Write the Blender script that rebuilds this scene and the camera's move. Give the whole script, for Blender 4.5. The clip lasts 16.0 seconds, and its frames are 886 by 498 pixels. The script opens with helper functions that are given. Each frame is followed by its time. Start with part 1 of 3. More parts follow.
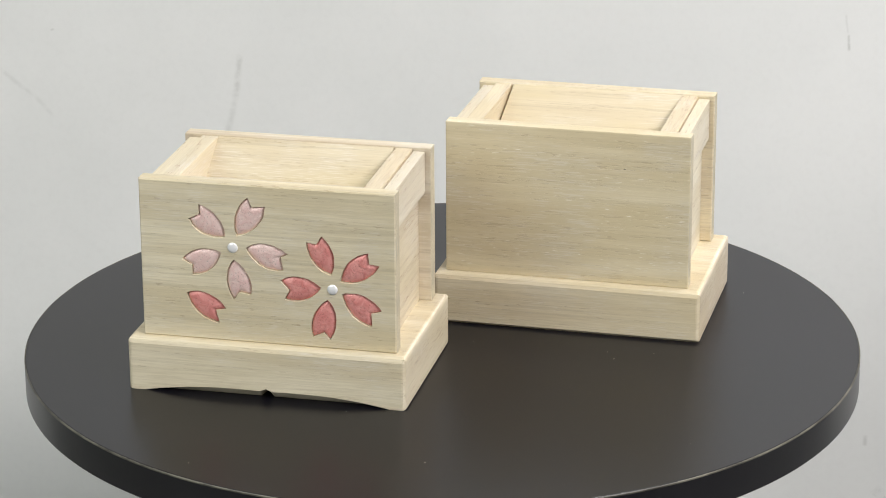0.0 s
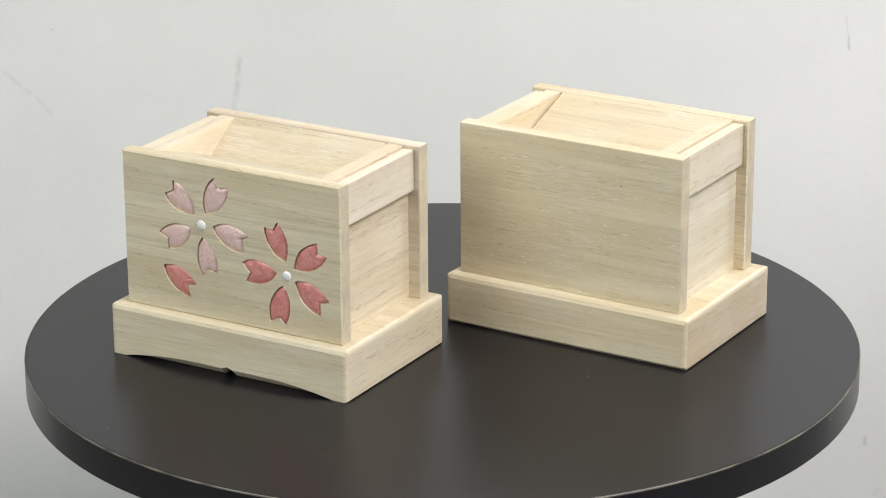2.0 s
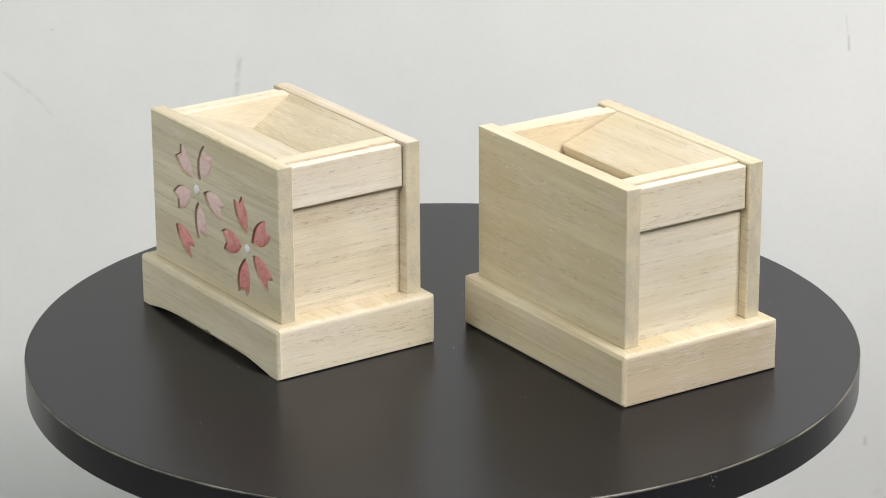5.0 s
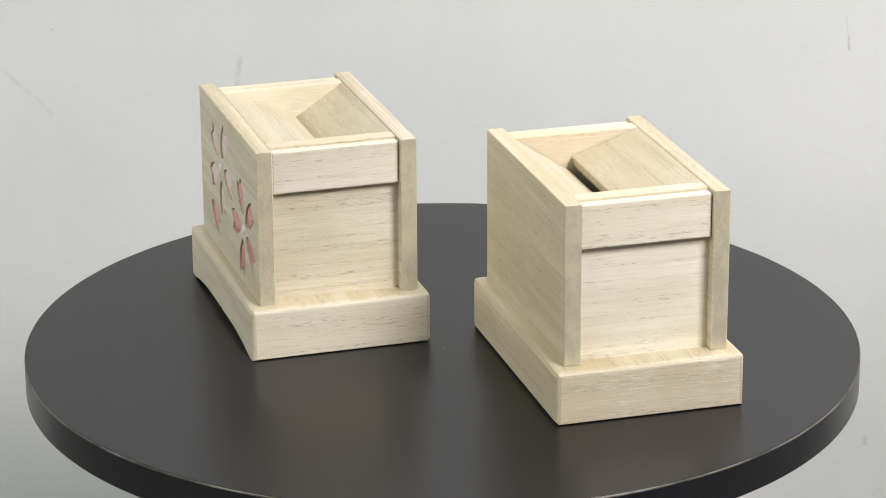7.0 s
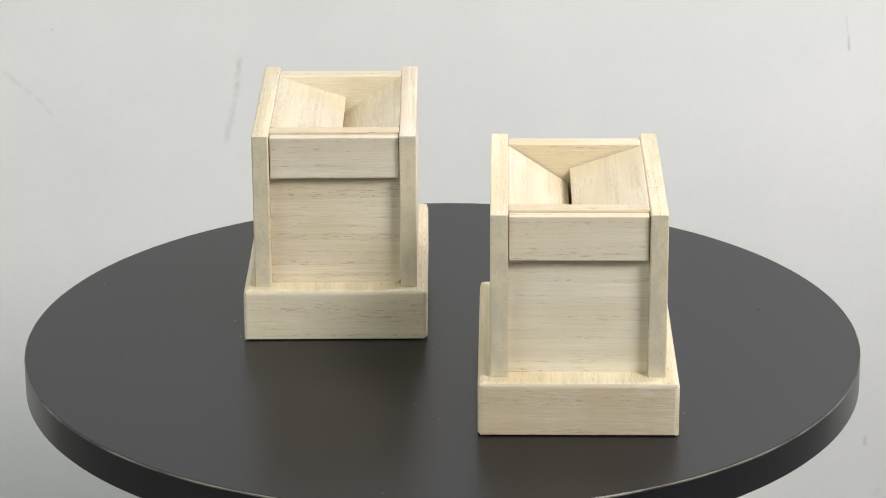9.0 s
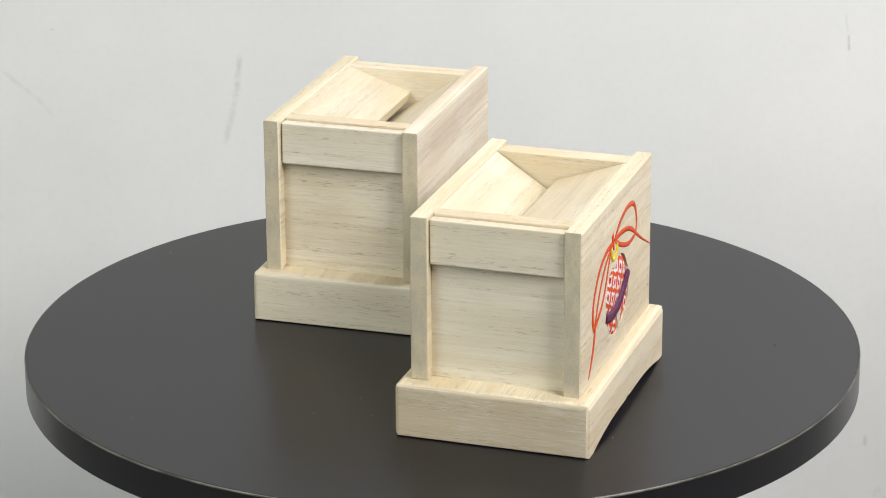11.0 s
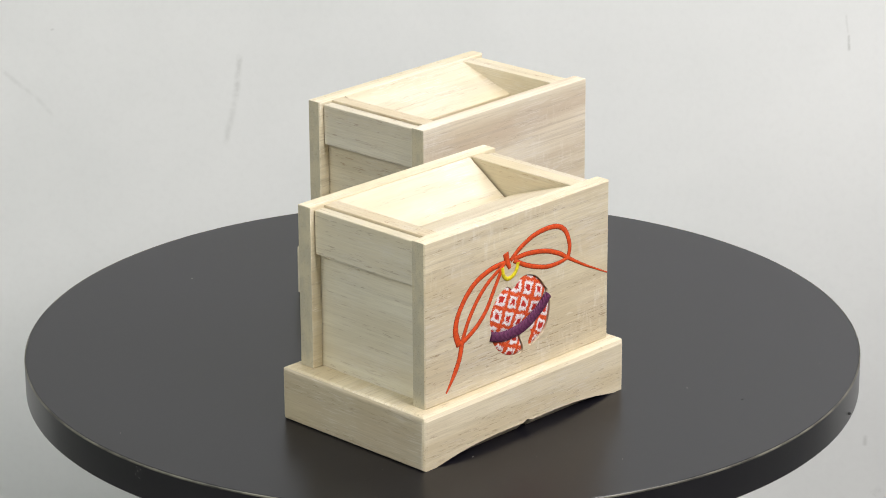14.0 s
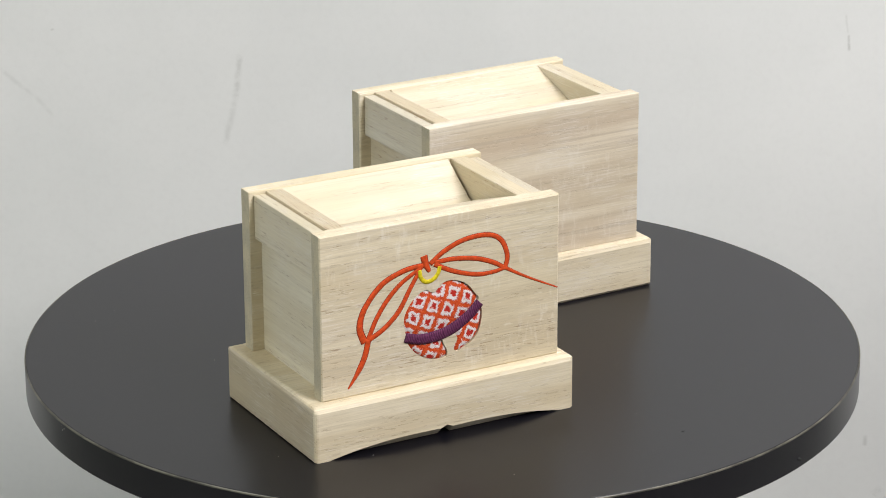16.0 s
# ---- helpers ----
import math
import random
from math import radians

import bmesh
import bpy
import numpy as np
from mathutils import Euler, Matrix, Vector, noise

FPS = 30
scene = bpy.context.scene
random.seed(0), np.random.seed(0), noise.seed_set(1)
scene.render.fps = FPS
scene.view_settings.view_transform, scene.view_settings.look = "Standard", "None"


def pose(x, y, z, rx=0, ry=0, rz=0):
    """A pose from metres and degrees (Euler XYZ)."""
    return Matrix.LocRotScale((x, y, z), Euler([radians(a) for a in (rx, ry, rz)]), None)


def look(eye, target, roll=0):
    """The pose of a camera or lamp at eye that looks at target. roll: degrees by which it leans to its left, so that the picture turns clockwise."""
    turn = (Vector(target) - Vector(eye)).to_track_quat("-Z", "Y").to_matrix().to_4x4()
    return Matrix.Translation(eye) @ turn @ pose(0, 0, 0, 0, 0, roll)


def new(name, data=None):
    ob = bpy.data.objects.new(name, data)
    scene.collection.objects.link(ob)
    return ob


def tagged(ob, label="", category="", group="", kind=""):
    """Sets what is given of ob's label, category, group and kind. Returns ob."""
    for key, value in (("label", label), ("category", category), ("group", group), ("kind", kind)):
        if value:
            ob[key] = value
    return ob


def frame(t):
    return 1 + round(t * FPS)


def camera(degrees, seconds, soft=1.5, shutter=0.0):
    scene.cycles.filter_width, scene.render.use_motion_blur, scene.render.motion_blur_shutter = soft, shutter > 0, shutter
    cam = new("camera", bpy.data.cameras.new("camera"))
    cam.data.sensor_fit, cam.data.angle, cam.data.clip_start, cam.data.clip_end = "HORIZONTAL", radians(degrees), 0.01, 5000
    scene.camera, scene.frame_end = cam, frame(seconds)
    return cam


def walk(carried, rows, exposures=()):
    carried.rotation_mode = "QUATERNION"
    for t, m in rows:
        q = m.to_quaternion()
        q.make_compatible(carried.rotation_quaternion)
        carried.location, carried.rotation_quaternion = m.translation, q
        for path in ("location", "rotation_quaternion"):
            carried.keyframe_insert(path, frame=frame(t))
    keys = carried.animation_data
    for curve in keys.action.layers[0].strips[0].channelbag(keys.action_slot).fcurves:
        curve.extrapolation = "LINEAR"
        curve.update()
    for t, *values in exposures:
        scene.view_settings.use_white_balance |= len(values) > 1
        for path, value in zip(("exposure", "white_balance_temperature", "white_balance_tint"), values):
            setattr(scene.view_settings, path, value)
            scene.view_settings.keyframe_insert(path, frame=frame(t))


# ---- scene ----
# ---------------------------------------------------------------- camera
RATE = -8.5620          # turntable, degrees a second
EYE = Vector((0.0, -1.1462, 0.4467))
PITCH, YAW, ROLL = radians(19.587), radians(0.025), -0.32
AIM = EYE + Vector((math.sin(YAW) * math.cos(PITCH), math.cos(YAW) * math.cos(PITCH), -math.sin(PITCH)))
cam = camera(17.305, 16.0, soft=1.0)
walk(cam, [(0.0, look(EYE, AIM, ROLL)), (16.0, look(EYE, AIM, ROLL))],
     exposures=[(0.0, -0.03), (2.0, 0.04), (4.0, 0.06), (7.0, -0.04), (9.0, 0.01), (12.0, 0.05), (14.5, 0.02), (16.0, -0.10)])

# ---------------------------------------------------------------- world and lights
DESK_Z = -0.27         # the desk top on which the turntable and the sweep stand
FLOOR_Z = -0.85
WALL_Y = 0.33           # the white board behind the turntable
CEIL_Z = 1.75

world = bpy.data.worlds.new("world")
scene.world = world
world.use_nodes = True
world.node_tree.nodes["Background"].inputs["Color"].default_value = (0.9, 0.95, 1.0, 1)
world.node_tree.nodes["Background"].inputs["Strength"].default_value = 0.05


def area_lamp(name, eye, target, sx, sy, watts, colour):
    data = bpy.data.lights.new(name, "AREA")
    data.shape, data.size, data.size_y = "RECTANGLE", sx, sy
    data.energy, data.color = watts, colour
    ob = new(name, data)
    ob.matrix_world = look(eye, target)
    return ob


KEY_EYE = Vector((0.90, -0.90, 1.20))
area_lamp("studio_light", KEY_EYE, (0, 0, 0.04), 0.60, 0.60, 30.0, (1.0, 0.965, 0.96))
area_lamp("fill_light", (-1.25, -1.10, 1.05), (0, 0, 0.05), 1.0, 1.0, 15.0, (0.95, 1.0, 0.955))
area_lamp("background_light", (0.58, 0.17, 0.74), (0.50, 0.33, 0.42), 0.6, 0.10, 4.2, (0.985, 0.96, 1.0))


# ---------------------------------------------------------------- materials
class Nodes:
    """A short hand for building a node material."""

    def __init__(self, name):
        self.mat = bpy.data.materials.new(name)
        self.mat.use_nodes = True
        self.tree = self.mat.node_tree
        self.bsdf = self.tree.nodes["Principled BSDF"]

    def add(self, kind, **values):
        n = self.tree.nodes.new(kind)
        for k, v in values.items():
            setattr(n, k, v)
        return n

    def put(self, socket, value):
        if hasattr(value, "is_output"):
            self.tree.links.new(value, socket)
        else:
            socket.default_value = value

    def math(self, op, a, b=0.0, c=0.0):
        n = self.add("ShaderNodeMath", operation=op)
        for s, v in zip(n.inputs, (a, b, c)):
            self.put(s, v)
        return n.outputs[0]

    def vmath(self, op, a, b=(0, 0, 0)):
        n = self.add("ShaderNodeVectorMath", operation=op)
        self.put(n.inputs[0], a)
        self.put(n.inputs[1], b)
        return n.outputs["Value"] if op in ("LENGTH", "DISTANCE", "DOT_PRODUCT") else n.outputs[0]

    def coords(self, scale, shift=None):
        tc = self.add("ShaderNodeTexCoord").outputs["Object"]
        v = self.vmath("MULTIPLY", tc, scale)
        return v if shift is None else self.vmath("ADD", v, shift)

    def noise(self, vec, scale=1.0, detail=3.0, rough=0.5, lump=0.0):
        n = self.add("ShaderNodeTexNoise")
        self.put(n.inputs["Vector"], vec)
        n.inputs["Scale"].default_value = scale
        n.inputs["Detail"].default_value = detail
        n.inputs["Roughness"].default_value = rough
        n.inputs["Distortion"].default_value = lump
        return n.outputs["Fac"]

    def ramp(self, fac, lo, hi, a=0.0, b=1.0):
        n = self.add("ShaderNodeMapRange", interpolation_type="SMOOTHSTEP")
        for s, v in zip(n.inputs, (fac, lo, hi, a, b)):
            self.put(s, v)
        return n.outputs[0]

    def mix(self, fac, a, b, blend="MIX"):
        n = self.add("ShaderNodeMix", data_type="RGBA", blend_type=blend)
        self.put(n.inputs[0], fac)
        self.put(n.inputs[6], a if hasattr(a, "is_output") else (*a, 1))
        self.put(n.inputs[7], b if hasattr(b, "is_output") else (*b, 1))
        return n.outputs[2]

    def bump(self, height, strength, distance):
        n = self.add("ShaderNodeBump")
        self.put(n.inputs["Height"], height)
        n.inputs["Strength"].default_value = strength
        n.inputs["Distance"].default_value = distance
        self.put(self.bsdf.inputs["Normal"], n.outputs[0])

    def done(self, colour=None, rough=None, metal=None, spec=None):
        for key, v in (("Base Color", colour), ("Roughness", rough), ("Metallic", metal), ("Specular IOR Level", spec)):
            if v is not None:
                self.put(self.bsdf.inputs[key], (*v, 1) if isinstance(v, tuple) else v)
        return self.mat


def wood(name, axis, light=(0.815, 0.742, 0.56), dark=(0.70, 0.618, 0.437), pores=0.5, lines=0.4, flecks=0.0, fine=1.0, cloud=0.45, silky=0.5, pore_tint=(0.33, 0.22, 0.105), ray_sheen=0.0, ior=1.5):
    """Raw paulownia: pale, straight grained along one axis, with thin pore dashes in drifts and a silky sheen across the grain."""
    m = Nodes(name)
    rnd = m.add("ShaderNodeObjectInfo").outputs["Random"]
    shift = m.add("ShaderNodeCombineXYZ")
    for s, k in zip(shift.inputs, (37.0, 91.0, 53.0)):
        m.put(s, m.math("MULTIPLY", rnd, k))
    shift = shift.outputs[0]

    def along(a, c):
        return tuple(a if i == "xyz".index(axis) else c for i in range(3))

    band = m.noise(m.coords(along(5, 85), shift), 1.0, 3.0, 0.5, 0.5)
    ring = m.noise(m.coords(along(8, 420), shift), 1.0, 4.0, 0.6, 0.3)
    fibre_n = m.noise(m.coords(along(70, 2300), shift), 1.0, 2.0, 0.6)
    grain = m.noise(m.coords(along(45, 1500), shift), 1.0, 3.0, 0.6)
    patch = m.noise(m.coords(along(28, 40), shift), 1.0, 3.0, 0.55)
    drift = m.ramp(m.math("ADD", m.math("MULTIPLY", ring, 0.7), m.math("MULTIPLY", band, 0.3)), 0.46, 0.60)
    long_dash = m.ramp(m.noise(m.coords(along(105, 1750), shift), 1.0, 1.5, 0.5), 0.63, 0.70)
    short_dash = m.ramp(m.noise(m.coords(along(210, 1750), m.vmath("ADD", shift, (4.7, 2.9, 6.6))), 1.0, 1.0, 0.4), 0.62, 0.67)
    dash = m.math("MULTIPLY", m.math("MAXIMUM", m.math("MULTIPLY", long_dash, 0.7), short_dash), m.math("ADD", 0.08, m.math("MULTIPLY", drift, 0.92)))
    col = m.mix(m.ramp(band, 0.36, 0.62), light, dark)
    col = m.mix(m.math("MULTIPLY", m.ramp(ring, 0.48, 0.68), lines), col, tuple(c * 0.80 for c in dark))
    col = m.mix(m.math("MULTIPLY", m.ramp(grain, 0.45, 0.62), 0.24 * fine), col, tuple(c * 0.78 for c in dark))
    col = m.mix(m.math("MULTIPLY", m.ramp(fibre_n, 0.47, 0.60), 0.26 * fine), col, tuple(c * 0.74 for c in dark))
    col = m.mix(m.math("MULTIPLY", m.ramp(patch, 0.42, 0.72), 0.30), col, (0.70, 0.665, 0.56))
    mist = m.noise(m.coords(along(11, 36), m.vmath("ADD", shift, (1.9, 4.4, 6.1))), 1.0, 3.0, 0.55, 0.6)
    col = m.mix(m.math("MULTIPLY", m.ramp(mist, 0.40, 0.68), cloud), col, (0.62, 0.535, 0.345))
    tone = m.ramp(m.math("FRACT", m.math("MULTIPLY", rnd, 7.31)), 0.0, 1.0, 0.0, 0.62)
    col = m.mix(tone, col, m.mix(1.0, col, (0.94, 0.885, 0.78), "MULTIPLY"))
    col = m.mix(m.math("MULTIPLY", dash, pores), col, pore_tint)
    if flecks:
        fl = m.ramp(m.noise(m.coords(along(190, 1700), m.vmath("ADD", shift, (5.3, 8.1, 2.7))), 1.0, 1.5, 0.5), 0.64, 0.70)
        fl = m.math("MULTIPLY", fl, m.ramp(m.noise(m.coords(along(16, 130), m.vmath("ADD", shift, (0.9, 3.8, 7.2))), 1.0, 2.0, 0.5), 0.46, 0.60, 0.12, 1.0))
        col = m.mix(m.math("MULTIPLY", fl, flecks), col, (0.92, 0.87, 0.76))
    # Pale ray flecks; the wood's white sheen patches are painted in with them.
    if ray_sheen:
        ray = m.ramp(m.noise(m.coords(along(520, 150), m.vmath("ADD", shift, (2.3, 6.7, 4.1))), 1.0, 3.0, 0.6), 0.50, 0.72)
        where = m.ramp(m.noise(m.coords(along(22, 50), m.vmath("ADD", shift, (7.7, 0.4, 3.3))), 1.0, 2.0, 0.5), 0.46, 0.62)
        col = m.mix(m.math("MULTIPLY", m.math("MULTIPLY", ray, where), ray_sheen), col, (0.93, 0.89, 0.82))
    height = m.math("SUBTRACT", m.math("MULTIPLY", grain, 0.6), dash)
    m.bump(height, 0.28, 0.0003)
    rough = m.math("ADD", 0.50, m.math("MULTIPLY", grain, 0.16))
    fibre = m.add("ShaderNodeVectorTransform", vector_type="VECTOR", convert_from="OBJECT", convert_to="WORLD")
    fibre.inputs[0].default_value = along(1.0, 0.0)
    m.bsdf.inputs["IOR"].default_value = ior
    m.bsdf.inputs["Anisotropic"].default_value = 0.86
    m.bsdf.inputs["Anisotropic Rotation"].default_value = 0.25
    m.put(m.bsdf.inputs["Tangent"], fibre.outputs[0])
    silk = m.math("MULTIPLY", m.ramp(m.noise(m.coords(along(130, 2400), m.vmath("ADD", shift, (3.1, 1.7, 9.2))), 1.0, 1.0, 0.4), 0.54, 0.66), m.ramp(patch, 0.40, 0.6))
    # Silvery sheen also painted into the base colour as a whitish tint.
    col = m.mix(m.math("MULTIPLY", silk, 0.3), col, (0.88, 0.84, 0.80))
    return m.done(col, rough, m.math("ADD", 0.08, m.math("MULTIPLY", silk, silky * 0.4)), 1.0)


def end_grain(name):
    m = Nodes(name)
    a = m.noise(m.coords((1700, 1700, 1700)), 1.0, 2.0, 0.6)
    b = m.noise(m.coords((160, 160, 90)), 1.0, 3.0, 0.6)
    col = m.mix(m.ramp(b, 0.35, 0.65), (0.60, 0.535, 0.385), (0.50, 0.455, 0.345))
    col = m.mix(m.math("MULTIPLY", m.ramp(a, 0.52, 0.70), 0.40), col, (0.33, 0.255, 0.15))
    m.bump(m.math("ADD", a, b), 0.35, 0.0004)
    return m.done(col, 0.75, 0.0, 0.25)


WOOD_X = wood("paulownia_long", "x", light=(0.825, 0.755, 0.585), dark=(0.69, 0.60, 0.42), pores=0.45, lines=0.4, fine=0.85, cloud=0.4)
WOOD_FRONT = wood("paulownia_streaked", "x", light=(0.83, 0.765, 0.595), dark=(0.69, 0.61, 0.43), pores=0.47, lines=0.65, fine=0.9, cloud=0.3, silky=0.75)
WOOD_SILK = wood("paulownia_ray_sheen", "x", light=(0.82, 0.75, 0.575), dark=(0.70, 0.61, 0.44), pores=0.69, lines=0.60, flecks=0.35, fine=1.1, cloud=0.4, silky=0.75, ray_sheen=0.26)
WOOD_BAND = wood("paulownia_banded", "x", light=(0.77, 0.685, 0.535), dark=(0.59, 0.485, 0.35), pores=0.19, lines=0.6, fine=0.5, cloud=0.3, ray_sheen=0.2)
WOOD_PLAIN = wood("paulownia_plain", "x", light=(0.715, 0.645, 0.495), dark=(0.62, 0.54, 0.39), pores=0.38, lines=0.45, fine=0.4, cloud=0.55, silky=0.2)
WOOD_X_FLECK = wood("paulownia_flecked", "x", light=(0.83, 0.765, 0.59), dark=(0.72, 0.64, 0.45), pores=0.28, lines=0.35, flecks=0.8, fine=0.5, cloud=0.3)
WOOD_Y = wood("paulownia_cross", "y", light=(0.82, 0.75, 0.595), dark=(0.71, 0.62, 0.455), pores=0.68, lines=0.4, flecks=0.1, fine=1.1, cloud=0.25, silky=0.85, pore_tint=(0.40, 0.26, 0.15), ior=1.75)
WOOD_Y_PLAIN = wood("paulownia_cross_plain", "y", light=(0.83, 0.77, 0.61), dark=(0.74, 0.665, 0.50), pores=0.53, lines=0.35, fine=0.8, cloud=0.35, silky=0.7, ior=1.75)
WOOD_Y_DUSK = wood("paulownia_cross_dusky", "y", light=(0.72, 0.64, 0.50), dark=(0.60, 0.515, 0.375), pores=0.44, lines=0.5, fine=1.1, cloud=0.35)
WOOD_Y_WARM = wood("paulownia_cross_warm", "y", light=(0.80, 0.72, 0.55), dark=(0.70, 0.605, 0.44), pores=0.68, lines=0.45, pore_tint=(0.40, 0.24, 0.11), ior=1.6)
WOOD_END = end_grain("paulownia_end_grain")


def foil(name, colour, deep):
    """Shiny crinkled cloth laid into the carved petals."""
    m = Nodes(name)
    a = m.noise(m.coords((260, 260, 260)), 1.0, 3.0, 0.6, 0.8)
    b = m.noise(m.coords((1500, 1500, 1500)), 1.0, 2.0, 0.6)
    col = m.mix(m.ramp(a, 0.3, 0.7), colour, deep)
    m.bump(m.math("ADD", m.math("MULTIPLY", a, 1.0), m.math("MULTIPLY", b, 0.30)), 0.5, 0.0008)
    return m.done(col, m.ramp(b, 0.3, 0.7, 0.26, 0.42), 0.22, 0.6)


FOIL_PALE = foil("pale_pink_foil_cloth", (0.95, 0.735, 0.69), (0.87, 0.60, 0.565))
FOIL_DEEP = foil("rose_foil_cloth", (0.88, 0.40, 0.37), (0.74, 0.26, 0.24))

m = Nodes("pearl_white")
PEARL = m.done((0.93, 0.94, 0.96), 0.12, 0.15, 0.9)


def cord_paint(name, colour):
    m = Nodes(name)
    a = m.noise(m.coords((900, 900, 900)), 1.0, 2.0, 0.5)
    col = m.mix(m.ramp(a, 0.3, 0.7), colour, tuple(c * 0.72 for c in colour))
    m.bump(a, 0.4, 0.0004)
    return m.done(col, 0.7, 0.0, 0.25)


CORD = cord_paint("orange_red_cord", (0.74, 0.085, 0.016))
# Darker red that paints the groove's shade beside the cords.
CORD_SHADE = cord_paint("dark_red_groove_shade", (0.30, 0.028, 0.010))
YELLOW = cord_paint("yellow_cord", (0.80, 0.66, 0.02))


def weave(m, k=2300):
    """Height of a plain weave in the x-z plane."""
    w = m.coords((k, k, k))
    sep = m.add("ShaderNodeSeparateXYZ")
    m.put(sep.inputs[0], w)
    return m.math("MULTIPLY", m.math("SINE", sep.outputs[0]), m.math("SINE", sep.outputs[2]))


def dyed_cloth():
    """Red tie-dyed crepe with white square rings; the UVs count in rings."""
    m = Nodes("red_tie_dyed_crepe")
    uv = m.add("ShaderNodeUVMap").outputs[0]
    wob = m.add("ShaderNodeTexNoise")
    m.put(wob.inputs["Vector"], uv)
    wob.inputs["Scale"].default_value = 2.6
    uv = m.vmath("ADD", uv, m.vmath("MULTIPLY", m.vmath("SUBTRACT", wob.outputs["Color"], (0.5, 0.5, 0.5)), (0.42, 0.42, 0)))
    sep = m.add("ShaderNodeSeparateXYZ")
    m.put(sep.inputs[0], uv)
    du = m.math("ABSOLUTE", m.math("SUBTRACT", m.math("FRACT", sep.outputs[0]), 0.5))
    dv = m.math("ABSOLUTE", m.math("SUBTRACT", m.math("FRACT", sep.outputs[1]), 0.5))
    d = m.math("MAXIMUM", du, m.math("MULTIPLY", dv, 0.92))
    fray = m.noise(m.coords((2600, 2600, 2600)), 1.0, 2.0, 0.6)
    d = m.math("ADD", d, m.math("MULTIPLY", m.math("SUBTRACT", fray, 0.5), 0.34))
    ring = m.math("MULTIPLY", m.ramp(d, 0.15, 0.20), m.ramp(d, 0.37, 0.31))
    red = m.mix(m.ramp(fray, 0.35, 0.65), (0.76, 0.12, 0.025), (0.56, 0.05, 0.015))
    col = m.mix(m.ramp(d, 0.14, 0.18), (0.52, 0.03, 0.02), red)
    col = m.mix(ring, col, (0.84, 0.76, 0.76))
    m.bump(m.math("ADD", m.math("MULTIPLY", ring, 0.8), m.math("MULTIPLY", weave(m), 0.4)), 0.5, 0.0004)
    return m.done(col, 0.75, 0.0, 0.2)


CREPE = dyed_cloth()


def band_cloth():
    m = Nodes("purple_ribbed_ribbon")
    w = m.coords((8200, 8200, 4500))
    sep = m.add("ShaderNodeSeparateXYZ")
    m.put(sep.inputs[0], w)
    rib = m.math("SINE", m.math("ADD", sep.outputs[0], m.math("MULTIPLY", sep.outputs[2], -0.6)))
    a = m.noise(m.coords((700, 700, 700)), 1.0, 2.0, 0.5)
    col = m.mix(m.ramp(rib, -0.8, 0.9), (0.055, 0.008, 0.036), (0.15, 0.03, 0.10))
    col = m.mix(m.math("MULTIPLY", m.ramp(a, 0.4, 0.7), 0.4), col, (0.20, 0.05, 0.14))
    m.bump(rib, 0.5, 0.0003)
    return m.done(col, 0.6, 0.0, 0.3)


RIBBON = band_cloth()


def laminate():
    """Dark charcoal melamine with a fine satin texture and faint wipe marks."""
    m = Nodes("charcoal_laminate")
    fine = m.noise(m.coords((1400, 1400, 1400)), 1.0, 2.0, 0.5)
    smear = m.noise(m.coords((11, 26, 11)), 1.0, 4.0, 0.6, 0.8)
    col = m.mix(m.ramp(smear, 0.3, 0.75), (0.0034, 0.0033, 0.0062), (0.0042, 0.0040, 0.0074))
    m.bump(fine, 0.02, 0.0002)
    return m.done(col, 0.30, 0.0, 0.42)


LAMINATE = laminate()
m = Nodes("black_edge_band")
m.bump(m.noise(m.coords((500, 500, 500)), 1.0, 2.0, 0.5), 0.05, 0.0003)
EDGE_BAND = m.done((0.0060, 0.0050, 0.0085), 0.32, 0.0, 0.5)
m = Nodes("worn_edge_line")
EDGE_LINE = m.done(m.mix(m.ramp(m.noise(m.coords((60, 60, 60)), 1.0, 3.0, 0.6), 0.35, 0.65), (0.06, 0.056, 0.045), (0.20, 0.19, 0.15)), 0.45, 0.0, 0.5)
m = Nodes("dust_white")
DUST = m.done((0.75, 0.72, 0.66), 0.9, 0.0, 0.1)
m = Nodes("dark_plastic")
PLASTIC = m.done(m.mix(m.noise(m.coords((200, 200, 200))), (0.02, 0.02, 0.02), (0.035, 0.035, 0.035)), 0.5, 0.0, 0.4)


